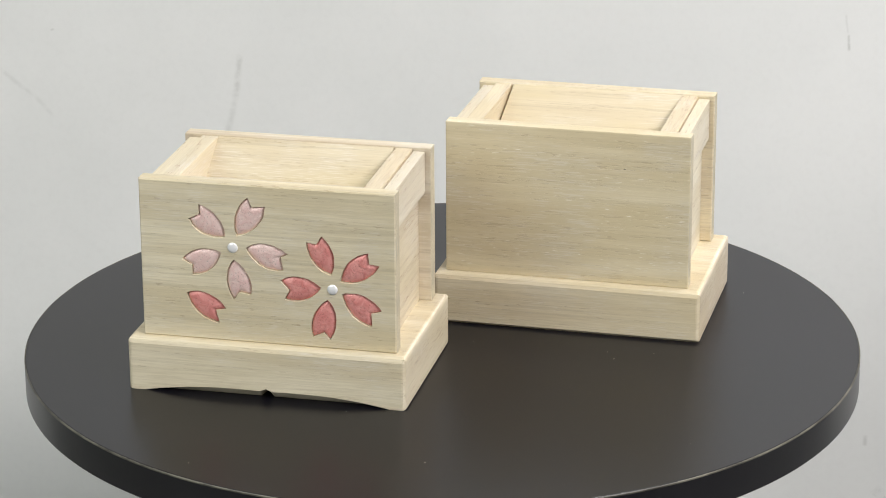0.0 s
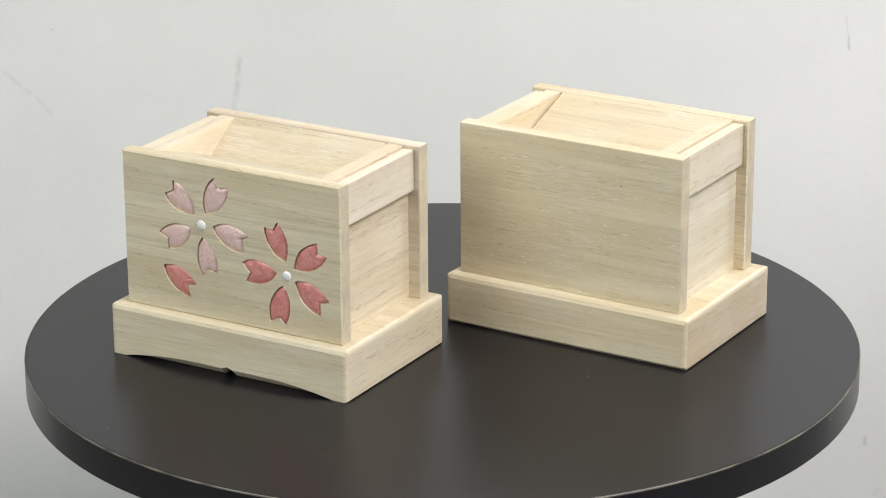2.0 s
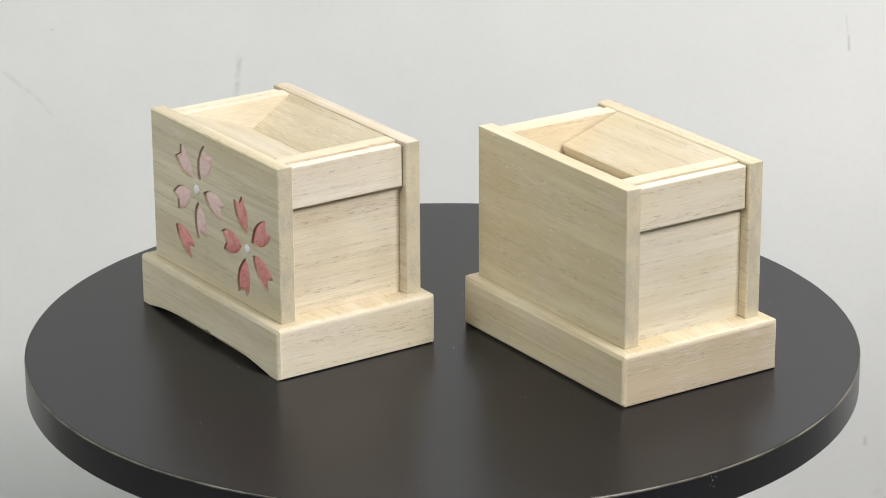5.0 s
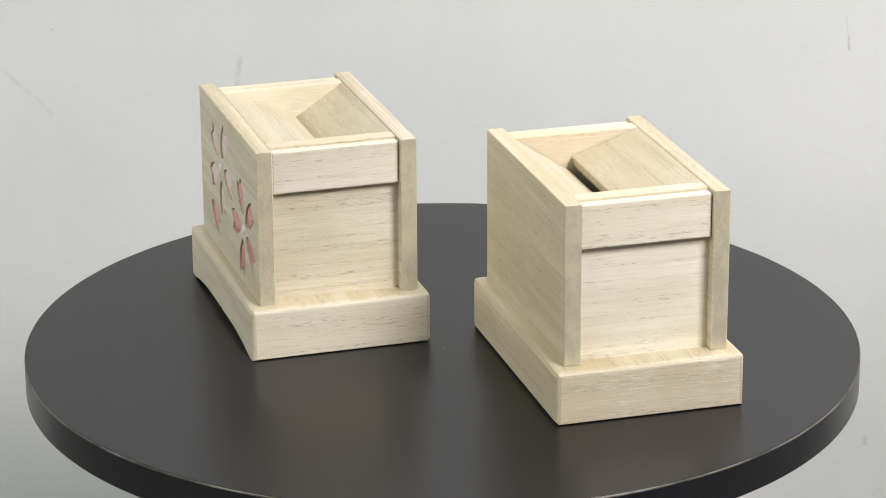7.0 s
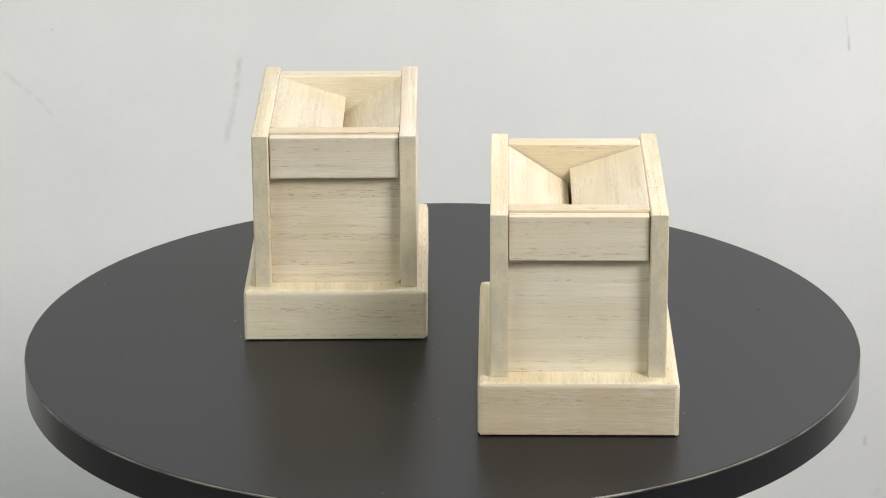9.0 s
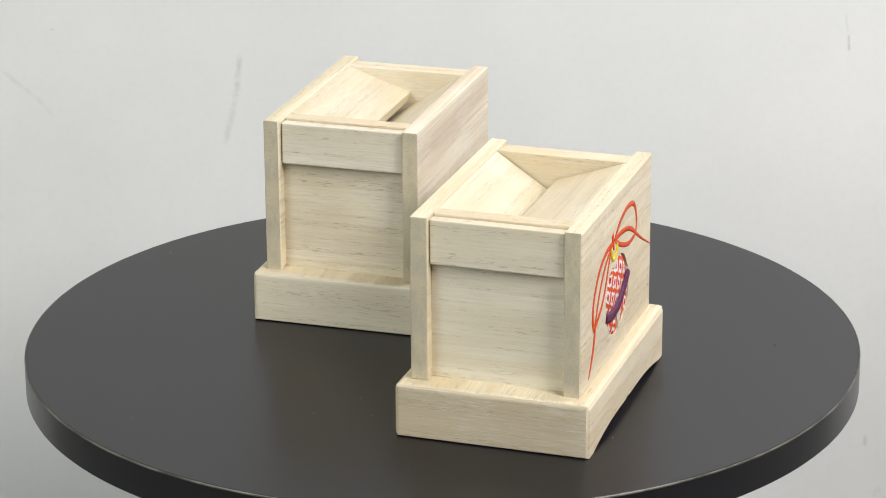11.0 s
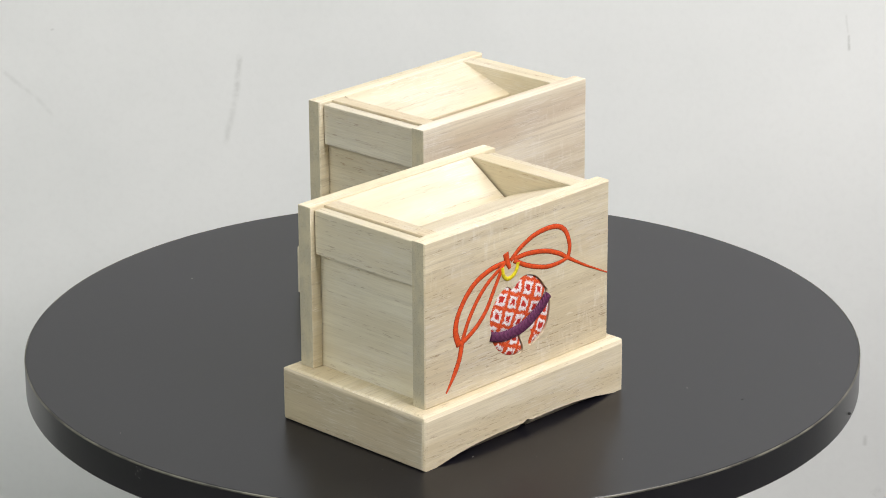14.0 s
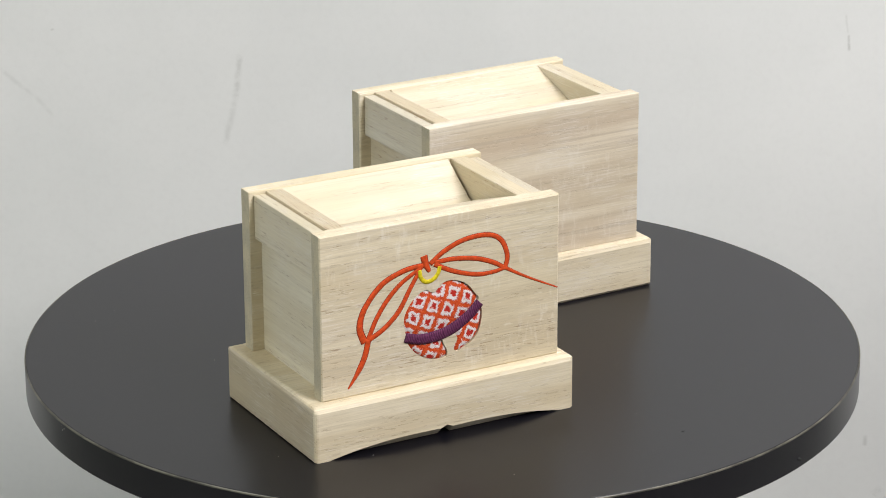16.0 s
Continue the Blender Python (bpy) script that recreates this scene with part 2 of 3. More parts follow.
def sweep_board():
    """White painted board with scuffs; each scuff is a short wavy stroke."""
    m = Nodes("white_board_scuffed")
    pos = m.add("ShaderNodeTexCoord").outputs["Object"]
    wav = m.add("ShaderNodeTexNoise")
    m.put(wav.inputs["Vector"], pos)
    wav.inputs["Scale"].default_value = 45
    wav.inputs["Detail"].default_value = 4
    bent = m.vmath("ADD", pos, m.vmath("MULTIPLY", m.vmath("SUBTRACT", wav.outputs["Color"], (0.5, 0.5, 0.5)), (0.003, 0.003, 0.003)))
    cloud = m.noise(m.coords((5, 5, 5)), 1.0, 4.0, 0.6)
    tooth = m.noise(m.coords((260, 260, 260)), 1.0, 3.0, 0.6)
    col = m.mix(m.ramp(cloud, 0.3, 0.7), BOARD_A, BOARD_B)
    col = m.mix(m.math("MULTIPLY", m.ramp(tooth, 0.4, 0.75), 0.045), col, (0.45, 0.45, 0.44))
    for p0, p1, width, depth in SCUFFS:
        a, b = Vector(p0), Vector(p1)
        mid, half, along = (a + b) / 2, (b - a).length / 2, (b - a).normalized()
        rel = m.vmath("SUBTRACT", bent, tuple(mid))
        u = m.vmath("DOT_PRODUCT", rel, tuple(along))
        far = m.add("ShaderNodeVectorMath", operation="SCALE")
        far.inputs[0].default_value = tuple(along)
        m.put(far.inputs["Scale"], u)
        v = m.vmath("LENGTH", m.vmath("SUBTRACT", rel, far.outputs[0]))
        near = m.ramp(v, 0.0, width, 1.0, 0.0)
        inside = m.ramp(m.math("ABSOLUTE", u), half * 0.7, half * 1.1, 1.0, 0.0)
        mark = m.math("MULTIPLY", m.math("MULTIPLY", near, inside), m.ramp(tooth, 0.3, 0.6, 0.35, 1.0))
        col = m.mix(m.math("MULTIPLY", mark, depth), col, (0.13, 0.13, 0.10))
    m.bump(tooth, 0.05, 0.0008)
    return m.done(col, 0.7, 0.0, 0.3)


BOARD_A, BOARD_B = (0.76, 0.765, 0.755), (0.70, 0.71, 0.70)
SCUFFS = [
    ((-0.1054, WALL_Y, 0.0302), (-0.1088, WALL_Y, 0.0055), 0.0028, 0.20),
    ((-0.1088, WALL_Y, 0.0061), (-0.1149, WALL_Y, -0.0195), 0.0026, 0.14),
    ((0.2122, WALL_Y, 0.0504), (0.2135, WALL_Y, 0.0400), 0.0010, 0.15),
    ((0.2139, WALL_Y, 0.0394), (0.2148, WALL_Y, 0.0302), 0.0013, 0.32),
    ((-0.2314, WALL_Y, 0.0236), (-0.2150, WALL_Y, 0.0086), 0.0019, 0.10),
    ((-0.2150, WALL_Y, 0.0086), (-0.2048, WALL_Y, -0.0039), 0.0019, 0.08),
    ((-0.2036, WALL_Y, 0.0449), (-0.2033, WALL_Y, 0.0437), 0.0015, 0.20),
    ((0.2332, WALL_Y, -0.1887), (0.2326, WALL_Y, -0.1955), 0.0020, 0.20),
    ((0.2434, WALL_Y, -0.2201), (0.2386, WALL_Y, -0.2255), 0.0045, 0.12),
]
BOARD = sweep_board()
m = Nodes("room_paint")
ROOM_PAINT = m.done(m.mix(m.noise(m.coords((2, 2, 2))), (0.60, 0.60, 0.59), (0.53, 0.53, 0.52)), 0.85, 0.0, 0.2)
# Near-black for the unseen east wall, so the right rim mirrors dark.
m = Nodes("dark_unseen_wall")
DARK = m.done(m.mix(m.noise(m.coords((30, 30, 1))), (0.035, 0.035, 0.04), (0.02, 0.02, 0.024)), 0.9, 0.0, 0.1)
m = Nodes("room_floor")
ROOM_FLOOR = m.done(m.mix(m.noise(m.coords((6, 40, 6))), (0.10, 0.085, 0.065), (0.08, 0.066, 0.05)), 0.5, 0.0, 0.4)
m = Nodes("desk_top")
DESK = m.done(m.mix(m.noise(m.coords((4, 60, 4))), (0.24, 0.25, 0.225), (0.20, 0.21, 0.19)), 0.45, 0.0, 0.4)


# ---------------------------------------------------------------- mesh tools
def mesh_of(name, bm, mats, smooth=False):
    bmesh.ops.recalc_face_normals(bm, faces=bm.faces[:])
    me = bpy.data.meshes.new(name)
    bm.to_mesh(me)
    bm.free()
    for mat in mats if isinstance(mats, (list, tuple)) else (mats,):
        me.materials.append(mat)
    if smooth:
        me.polygons.foreach_set("use_smooth", [True] * len(me.polygons))
    return me


def part(name, bm, mats, parent, label="", smooth=False):
    ob = new(name, mesh_of(name, bm, mats, smooth))
    ob.parent = parent
    if label:
        tagged(ob, label)
    return ob


def setting(name, bm, mats, label, category, smooth=False):
    return tagged(new(name, mesh_of(name, bm, mats, smooth)), label, category, kind="structure")


def slab(x0, x1, y0, y1, z0, z1, bevel=0.0004, bm=None, segments=2):
    """A board between two corners, its edges eased."""
    own = bm or bmesh.new()
    vs = [own.verts.new((x, y, z)) for x in (x0, x1) for y in (y0, y1) for z in (z0, z1)]
    quads = [(0, 1, 3, 2), (4, 6, 7, 5), (0, 4, 5, 1), (2, 3, 7, 6), (0, 2, 6, 4), (1, 5, 7, 3)]
    fs = [own.faces.new([vs[i] for i in q]) for q in quads]
    if bevel:
        es = list({e for f in fs for e in f.edges})
        bmesh.ops.bevel(own, geom=es, offset=bevel, segments=segments, affect="EDGES", profile=0.6)
    return own


def ends_in_slot(bm, axis):
    """Faces across the grain take the second material."""
    bm.normal_update()
    for f in bm.faces:
        if abs(f.normal[axis]) > 0.85:
            f.material_index = 1
    return bm


def bezier(p0, p1, p2, p3, n):
    return [p0 * (1 - t) ** 3 + p1 * 3 * t * (1 - t) ** 2 + p2 * 3 * t * t * (1 - t) + p3 * t ** 3 for t in (i / n for i in range(n))]


def spline(points, closed=False, n=6):
    """Catmull-Rom through the points (2D, metres)."""
    ps = [Vector(p) for p in points]
    out, k = [], len(ps)
    for i in range(k if closed else k - 1):
        a, b, c, d = (ps[j % k] if closed else ps[min(max(j, 0), k - 1)] for j in (i - 1, i, i + 1, i + 2))
        for s in range(n):
            t = s / n
            out.append(0.5 * (2 * b + (c - a) * t + (2 * a - 5 * b + 4 * c - d) * t * t + (3 * b - a - 3 * c + d) * t ** 3))
    if not closed:
        out.append(ps[-1])
    return out


def carved_panel(x0, x1, y_front, y_back, z0, z1, holes, depth, ease=0.0005):
    """An upright board whose front face has sunk openings of the given outlines (x, z)."""
    bm = bmesh.new()

    def loop(points, y):
        return [bm.verts.new((p[0], y, p[1])) for p in points]

    def skin(a, b):
        for i in range(len(a)):
            j = (i + 1) % len(a)
            bm.faces.new((a[i], a[j], b[j], b[i]))

    def rect(e):
        return [(x0 + e, z0 + e), (x1 - e, z0 + e), (x1 - e, z1 - e), (x0 + e, z1 - e)]

    front, rim = loop(rect(ease), y_front), loop(rect(0), y_front + ease)
    rim_b, back = loop(rect(0), y_back - ease), loop(rect(ease), y_back)
    skin(front, rim)
    skin(rim, rim_b)
    skin(rim_b, back)
    bm.faces.new(back)
    edges = [bm.edges.get((front[i], front[(i + 1) % 4])) for i in range(4)]
    for outline in holes:
        lip = loop(outline, y_front)
        foot = loop(outline, y_front + depth)
        skin(lip, foot)
        bm.faces.new(foot)
        edges += [bm.edges.get((lip[i], lip[(i + 1) % len(lip)])) for i in range(len(lip))]
    bmesh.ops.triangle_fill(bm, use_beauty=True, use_dissolve=False, edges=edges)
    return bm


def cushion(outline, y_front, sunk, puff, uv=None, shrink=0.985):
    """A padded inlay that fills an outline: its rim tucked in, its middle raised."""
    bm = bmesh.new()
    c = sum(outline, Vector((0, 0))) / len(outline)
    rings = []
    for k, up in ((1.0, 0.0), (0.93, 0.45), (0.80, 0.75), (0.55, 0.93), (0.28, 1.0)):
        ring = []
        for p in outline:
            q = c + (p - c) * shrink * k
            ring.append(bm.verts.new((q.x, y_front + sunk - puff * up, q.y)))
        rings.append(ring)
    for a, b in zip(rings, rings[1:]):
        for i in range(len(a)):
            j = (i + 1) % len(a)
            bm.faces.new((a[i], a[j], b[j], b[i]))
    mid = bm.verts.new((c.x, y_front + sunk - puff * 1.02, c.y))
    for i in range(len(outline)):
        bm.faces.new((rings[-1][i], rings[-1][(i + 1) % len(outline)], mid))
    if uv:
        layer = bm.loops.layers.uv.new("weave")
        for f in bm.faces:
            for lo in f.loops:
                lo[layer].uv = uv(lo.vert.co.x, lo.vert.co.z)
    return bm


def strip(points, y_front, width, high, taper0=1.0, taper1=1.0, n=8, sink=0.0003):
    """A rounded cord or ribbon along a curve (x, z) on a board's face."""
    bm = bmesh.new()
    ps = spline(points, n=n)
    k, rows = len(ps), []
    for i, p in enumerate(ps):
        d = (ps[min(i + 1, k - 1)] - ps[max(i - 1, 0)]).normalized()
        side = Vector((-d.y, d.x))
        t = i / (k - 1)
        w = width / 2 * (taper0 + (1 - taper0) * min(1, t / 0.45)) * (taper1 + (1 - taper1) * min(1, (1 - t) / 0.45))
        row = []
        for s, up in ((-1, -sink), (-0.85, high * 0.55), (-0.4, high * 0.95), (0, high), (0.4, high * 0.95), (0.85, high * 0.55), (1, -sink)):
            q = p + side * (s * w)
            row.append(bm.verts.new((q.x, y_front - up, q.y)))
        rows.append(row)
    for a, b in zip(rows, rows[1:]):
        for i in range(len(a) - 1):
            bm.faces.new((a[i], a[i + 1], b[i + 1], b[i]))
    bm.faces.new(rows[0])
    bm.faces.new(rows[-1])
    return bm


def mm(points):
    return [Vector((x / 1000, z / 1000)) for x, z in points]


def lathe(profile, n=128):
    """A solid of revolution about z from (radius, z) pairs."""
    bm = bmesh.new()
    rows = []
    for r, z in profile:
        if r < 1e-6:
            rows.append([bm.verts.new((0, 0, z))])
        else:
            rows.append([bm.verts.new((r * math.cos(2 * math.pi * i / n), r * math.sin(2 * math.pi * i / n), z)) for i in range(n)])
    for a, b in zip(rows, rows[1:]):
        for i in range(n):
            j = (i + 1) % n
            if len(a) == 1 and len(b) == 1:
                continue
            if len(a) == 1:
                bm.faces.new((a[0], b[i], b[j]))
            elif len(b) == 1:
                bm.faces.new((a[i], a[j], b[0]))
            else:
                bm.faces.new((a[i], a[j], b[j], b[i]))
    return bm


# ---------------------------------------------------------------- the room
def room():
    w, y0, y1, th = 1.7, -2.6, 0.9, 0.1
    setting("floor", slab(-w, w, y0, y1, FLOOR_Z - 0.1, FLOOR_Z, 0), ROOM_FLOOR, "brown floor of the studio room", "floor")
    setting("ceiling", slab(-w, w, y0, y1, CEIL_Z, CEIL_Z + 0.1, 0), ROOM_PAINT, "pale painted ceiling of the studio room", "ceiling")
    setting("wall_north", slab(-w - th, w + th, y1, y1 + th, FLOOR_Z - 0.1, CEIL_Z + 0.1, 0), ROOM_PAINT, "pale painted studio wall behind the board", "wall")
    setting("wall_south", slab(-w - th, w + th, y0 - th, y0, FLOOR_Z - 0.1, CEIL_Z + 0.1, 0), ROOM_PAINT, "pale painted studio wall", "wall")
    setting("wall_west", slab(-w - th, -w, y0, y1, FLOOR_Z - 0.1, CEIL_Z + 0.1, 0), ROOM_PAINT, "pale painted studio wall", "wall")
    # Unseen wall, added dark to shape what the disc's rim reflects.
    setting("wall_east", slab(w, w + th, y0, y1, FLOOR_Z - 0.1, CEIL_Z + 0.1, 0), DARK, "unseen studio wall, made dark to blacken the disc rim's reflection", "wall")
    setting("desk", slab(-1.2, 1.0, -0.55, 0.62, DESK_Z - 0.03, DESK_Z, 0.002), DESK, "grey desk that carries the turntable", "desk")
    for x in (-1.15, 0.89):
        setting("desk_panel", slab(x, x + 0.06, -0.5, 0.58, FLOOR_Z, DESK_Z - 0.03, 0.001), DESK, "grey side panel under the desk", "desk")


def board():
    """The white board that stands upright behind the turntable."""
    setting("backdrop", slab(-0.95, 0.92, WALL_Y, WALL_Y + 0.006, DESK_Z, 0.85, 0.001), BOARD, "scuffed white backdrop board standing behind the turntable", "backdrop")


room()
board()


# ---------------------------------------------------------------- the turntable
R, THICK = 0.175, 0.0148


def turntable():
    base = tagged(new("motor_stand"), "dark plastic motor stand under the turntable disc", "motor stand")
    base.location = (0, 0, DESK_Z)
    h = -THICK - DESK_Z
    part("housing", lathe([(0, 0), (0.068, 0), (0.07, 0.002), (0.066, h - 0.03), (0.06, h - 0.022), (0, h - 0.022)], 64), PLASTIC, base)
    part("spindle", lathe([(0, h - 0.022), (0.03, h - 0.022), (0.03, h), (0, h)], 48), PLASTIC, base)

    disc = tagged(new("turntable_disc"), "round charcoal laminate turntable top with black edge band", "turntable")
    part("top", lathe([(0, -0.001), (R - 0.0005, -0.001), (R - 0.0005, -0.0002), (R - 0.0007, 0), (0.12, 0), (0.06, 0), (0, 0)], 256), LAMINATE, disc)
    part("edge_band", lathe([(0, -0.0012), (R - 0.0003, -0.0012), (R, -0.0009), (R, -THICK + 0.0006), (R - 0.0006, -THICK), (0, -THICK)], 720), EDGE_BAND, disc)
    part("edge_line", lathe([(R - 0.0004, -0.0011), (R - 0.0004, -0.0001), (R - 0.0002, 0.0), (R, -0.0003), (R, -0.0008), (R - 0.0003, -0.0011)], 256), EDGE_LINE, disc, "thin pale worn edge line")
    bm = bmesh.new()
    rng = random.Random(5)
    for _ in range(26):
        r, a, s = R * 0.96 * math.sqrt(rng.random()), rng.random() * 6.283, rng.uniform(0.00007, 0.00017)
        c = Vector((r * math.cos(a), r * math.sin(a), s * 0.4))
        bmesh.ops.create_icosphere(bm, subdivisions=1, radius=s, matrix=Matrix.Translation(c) @ Matrix.Diagonal((rng.uniform(0.7, 2.2), 1, 0.6, 1)))
    for x, y, s in ((-38.1, -82.3, 0.2), (-19.3, -83.1, 0.17), (104.9, 73.4, 0.2), (13.1, -7.1, 0.18)):
        bmesh.ops.create_icosphere(bm, subdivisions=1, radius=s / 1000, matrix=Matrix.Translation((x / 1000, y / 1000, 0.0001)) @ Matrix.Diagonal((1.4, 1, 0.6, 1)))
    tagged(part("dust", bm, DUST, disc, "specks of wood dust"), kind="stuff")
    for deg, z, s in ((-11.7, -0.0035, 0.24), (-11.2, -0.0024, 0.17), (-12.1, -0.0052, 0.15), (-11.5, -0.0062, 0.13), (-11.9, -0.0019, 0.15)):
        a, bm = radians(deg), bmesh.new()
        bmesh.ops.create_icosphere(bm, subdivisions=1, radius=s / 1000, matrix=Matrix.Translation((R * math.cos(a), R * math.sin(a), z)) @ pose(0, 0, 0, 0, 0, deg) @ Matrix.Diagonal((0.4, 1.0, 1.3, 1)))
        part("chip", bm, DUST, disc, "pale chipped spot in the edge band")
    bm = bmesh.new()
    a = radians(99.2)
    bmesh.ops.create_icosphere(bm, subdivisions=1, radius=0.0009, matrix=Matrix.Translation((R * math.cos(a), R * math.sin(a), -0.0105)) @ Matrix.Diagonal((1.0, 1.5, 0.8, 1)))
    part("crumb", bm, PLASTIC, disc, "dark crumb stuck to the edge")
    bm = bmesh.new()
    bmesh.ops.create_icosphere(bm, subdivisions=1, radius=0.0005, matrix=Matrix.Translation((0.0026, 0.1395, 0.0001)) @ Matrix.Diagonal((2.2, 1, 0.5, 1)))
    part("speck", bm, PLASTIC, disc, "dark speck on the top")
    return disc


# ---------------------------------------------------------------- the coin boxes
HB = 0.0221             # height of the plinth
PANEL_T = 0.0069


def plinth(wide, deep):
    """Solid base: eased top, and a double scoop with a nick under the front edge."""
    bm = bmesh.new()
    c, r = 0.0022, 0.0019

    def lip(x):
        ax = abs(x)
        if ax >= 0.051:
            return 0.0
        s = 0.0033 * (1 - (ax / 0.051) ** 3) + 0.0003 * math.sin(math.pi * min(1, ax / 0.045))
        if ax < 0.0026:
            s += 0.0011 * (1 - ax / 0.0026)
        return s

    nx = sorted({round(-wide + r + (2 * wide - 2 * r) * i / 60, 6) for i in range(61)} | {-0.0026, -0.0013, 0.0, 0.0013, 0.0026, -0.051, 0.051})
    rows = []
    for x in nx:
        z = lip(x)
        nick = max(0.0, 1 - abs(x) / 0.0026)
        prof = [(-deep, z), (-deep + 0.0033, z * 0.05 + 0.004 * nick), (-deep + 0.0060, 0.004 * nick), (-deep + 0.009, 0.0), (deep - c * 0.55, 0.0), (deep, c * 0.55),
                (deep, HB - c), (deep - c * 0.35, HB - c * 0.32), (deep - c, HB), (-deep + c, HB), (-deep + c * 0.35, HB - c * 0.32), (-deep, HB - c)]
        rows.append([bm.verts.new((x, y, zz)) for y, zz in prof])
    n = len(rows[0])
    for a, b in zip(rows, rows[1:]):
        for i in range(n):
            bm.faces.new((a[i], a[(i + 1) % n], b[(i + 1) % n], b[i]))
    for sign, row in ((-1, rows[0]), (1, rows[-1])):
        # rounded upright corners and eased end edge
        ring = row
        for out, shrink, dz in ((0.38, 0.08, 0.08), (0.71, 0.29, 0.29), (0.92, 0.62, 0.62), (1.0, 1.0, 1.0)):
            nxt = []
            for v in row:
                y = max(-deep + r * shrink, min(deep - r * shrink, v.co.y))
                z = min(v.co.z, HB - c * dz)
                nxt.append(bm.verts.new((sign * (wide - r + r * out), y, max(z, c * 0.3 * dz))))
            for i in range(n):
                bm.faces.new((ring[i], ring[(i + 1) % n], nxt[(i + 1) % n], nxt[i]))
            ring = nxt
        bm.faces.new(ring)
    bmesh.ops.remove_doubles(bm, verts=bm.verts[:], dist=1e-6)
    return bm


def hopper_board(xh, y0, z0, y1, z1, thick):
    """A sloping inner board from the panel's top edge to the slot."""
    d = Vector((y1 - y0, z1 - z0)).normalized()
    nrm = Vector((-d.y, d.x)) if d.x > 0 else Vector((d.y, -d.x))
    bm = bmesh.new()
    prof = [(y0, z0), (y1, z1), (y1 - nrm.x * thick, z1 - nrm.y * thick), (y0 - nrm.x * thick, z0 - nrm.y * thick)]
    ends = [[bm.verts.new((x, y, z)) for y, z in prof] for x in (-xh, xh)]
    for i in range(4):
        bm.faces.new((ends[0][i], ends[0][(i + 1) % 4], ends[1][(i + 1) % 4], ends[1][i]))
    bm.faces.new(ends[0])
    bm.faces.new(ends[1])
    es = [e for e in bm.edges if abs(e.verts[0].co.x - e.verts[1].co.x) > 0.01]
    bmesh.ops.bevel(bm, geom=es, offset=0.0003, segments=1, affect="EDGES")
    return bm


def side_board(x0, x1, y0, y1, z0, z1, r):
    """The recessed side board; its lower corner by the back panel may be worn round."""
    bm = bmesh.new()
    arc = [(y1 - r + r * math.sin(a), z0 + r - r * math.cos(a)) for a in (math.pi / 2 * i / 6 for i in range(7))]
    ends = [[bm.verts.new((x, y, z)) for y, z in [(y0, z0), *arc, (y1, z1), (y0, z1)]] for x in (x0, x1)]
    n = len(ends[0])
    for i in range(n):
        bm.faces.new((ends[0][i], ends[0][(i + 1) % n], ends[1][(i + 1) % n], ends[1][i]))
    bm.faces.new(ends[0])
    bm.faces.new(ends[1])
    return bm


def coin_box(label, base, top, wp, px, df, db, holes, front_wood, back_wood, base_end, slot, worn=False):
    """One small wooden offertory-style coin box; x along its width, its decorated face towards -y."""
    box = tagged(new("coin_box"), label, "coin box", "coin boxes on the turntable")
    part("base", ends_in_slot(plinth(*base), 0), (WOOD_X, base_end), box, "plinth with a scooped front edge")
    x0, x1 = px - wp, px + wp
    front = part("front_panel", ends_in_slot(carved_panel(x0, x1, -df, -df + PANEL_T, HB, top, holes, 0.0013), 0), (front_wood, WOOD_END), box)
    part("back_panel", ends_in_slot(slab(x0, x1, db - PANEL_T, db, HB, top, 0.0005), 0), (back_wood, WOOD_END), box)
    yi0, yi1 = -df + PANEL_T + 0.0001, db - PANEL_T - 0.0001
    for s in (-1, 1):
        def across(a, b, z0, z1, bevel):
            return slab(*sorted((px + s * a, px + s * b)), yi0, yi1, z0, z1, bevel)
        part("end_wall", ends_in_slot(across(0.0377, 0.0447, HB, top - 0.0004, 0.0004), 1), (WOOD_Y_WARM, WOOD_END), box)
        side = side_board(*sorted((px + s * 0.0448, px + s * 0.0470)), yi0, yi1, HB, 0.0700, 0.0021 if worn and s > 0 else 0.0003)
        part("side_panel", ends_in_slot(side, 1), (WOOD_Y_PLAIN if s < 0 else WOOD_Y_WARM, WOOD_END), box)
        rail = slab(*sorted((px + s * 0.0451, px + s * 0.0500)), yi0 + 0.0003, yi1 - 0.0002, 0.0692, top - 0.0013, 0.0005)
        part("top_rail", ends_in_slot(rail, 1), (WOOD_Y_PLAIN if s < 0 else WOOD_Y, WOOD_END), box)
    xh = 0.0373
    part("sloping_board", hopper_board(xh, yi0 + 0.0001, top - 0.0003, slot[0], 0.0782, 0.0055), WOOD_PLAIN, box)
    part("sloping_board", hopper_board(xh, yi1 - 0.0001, top - 0.0003, slot[1], slot[2], 0.0032), WOOD_PLAIN, box)
    return box, front


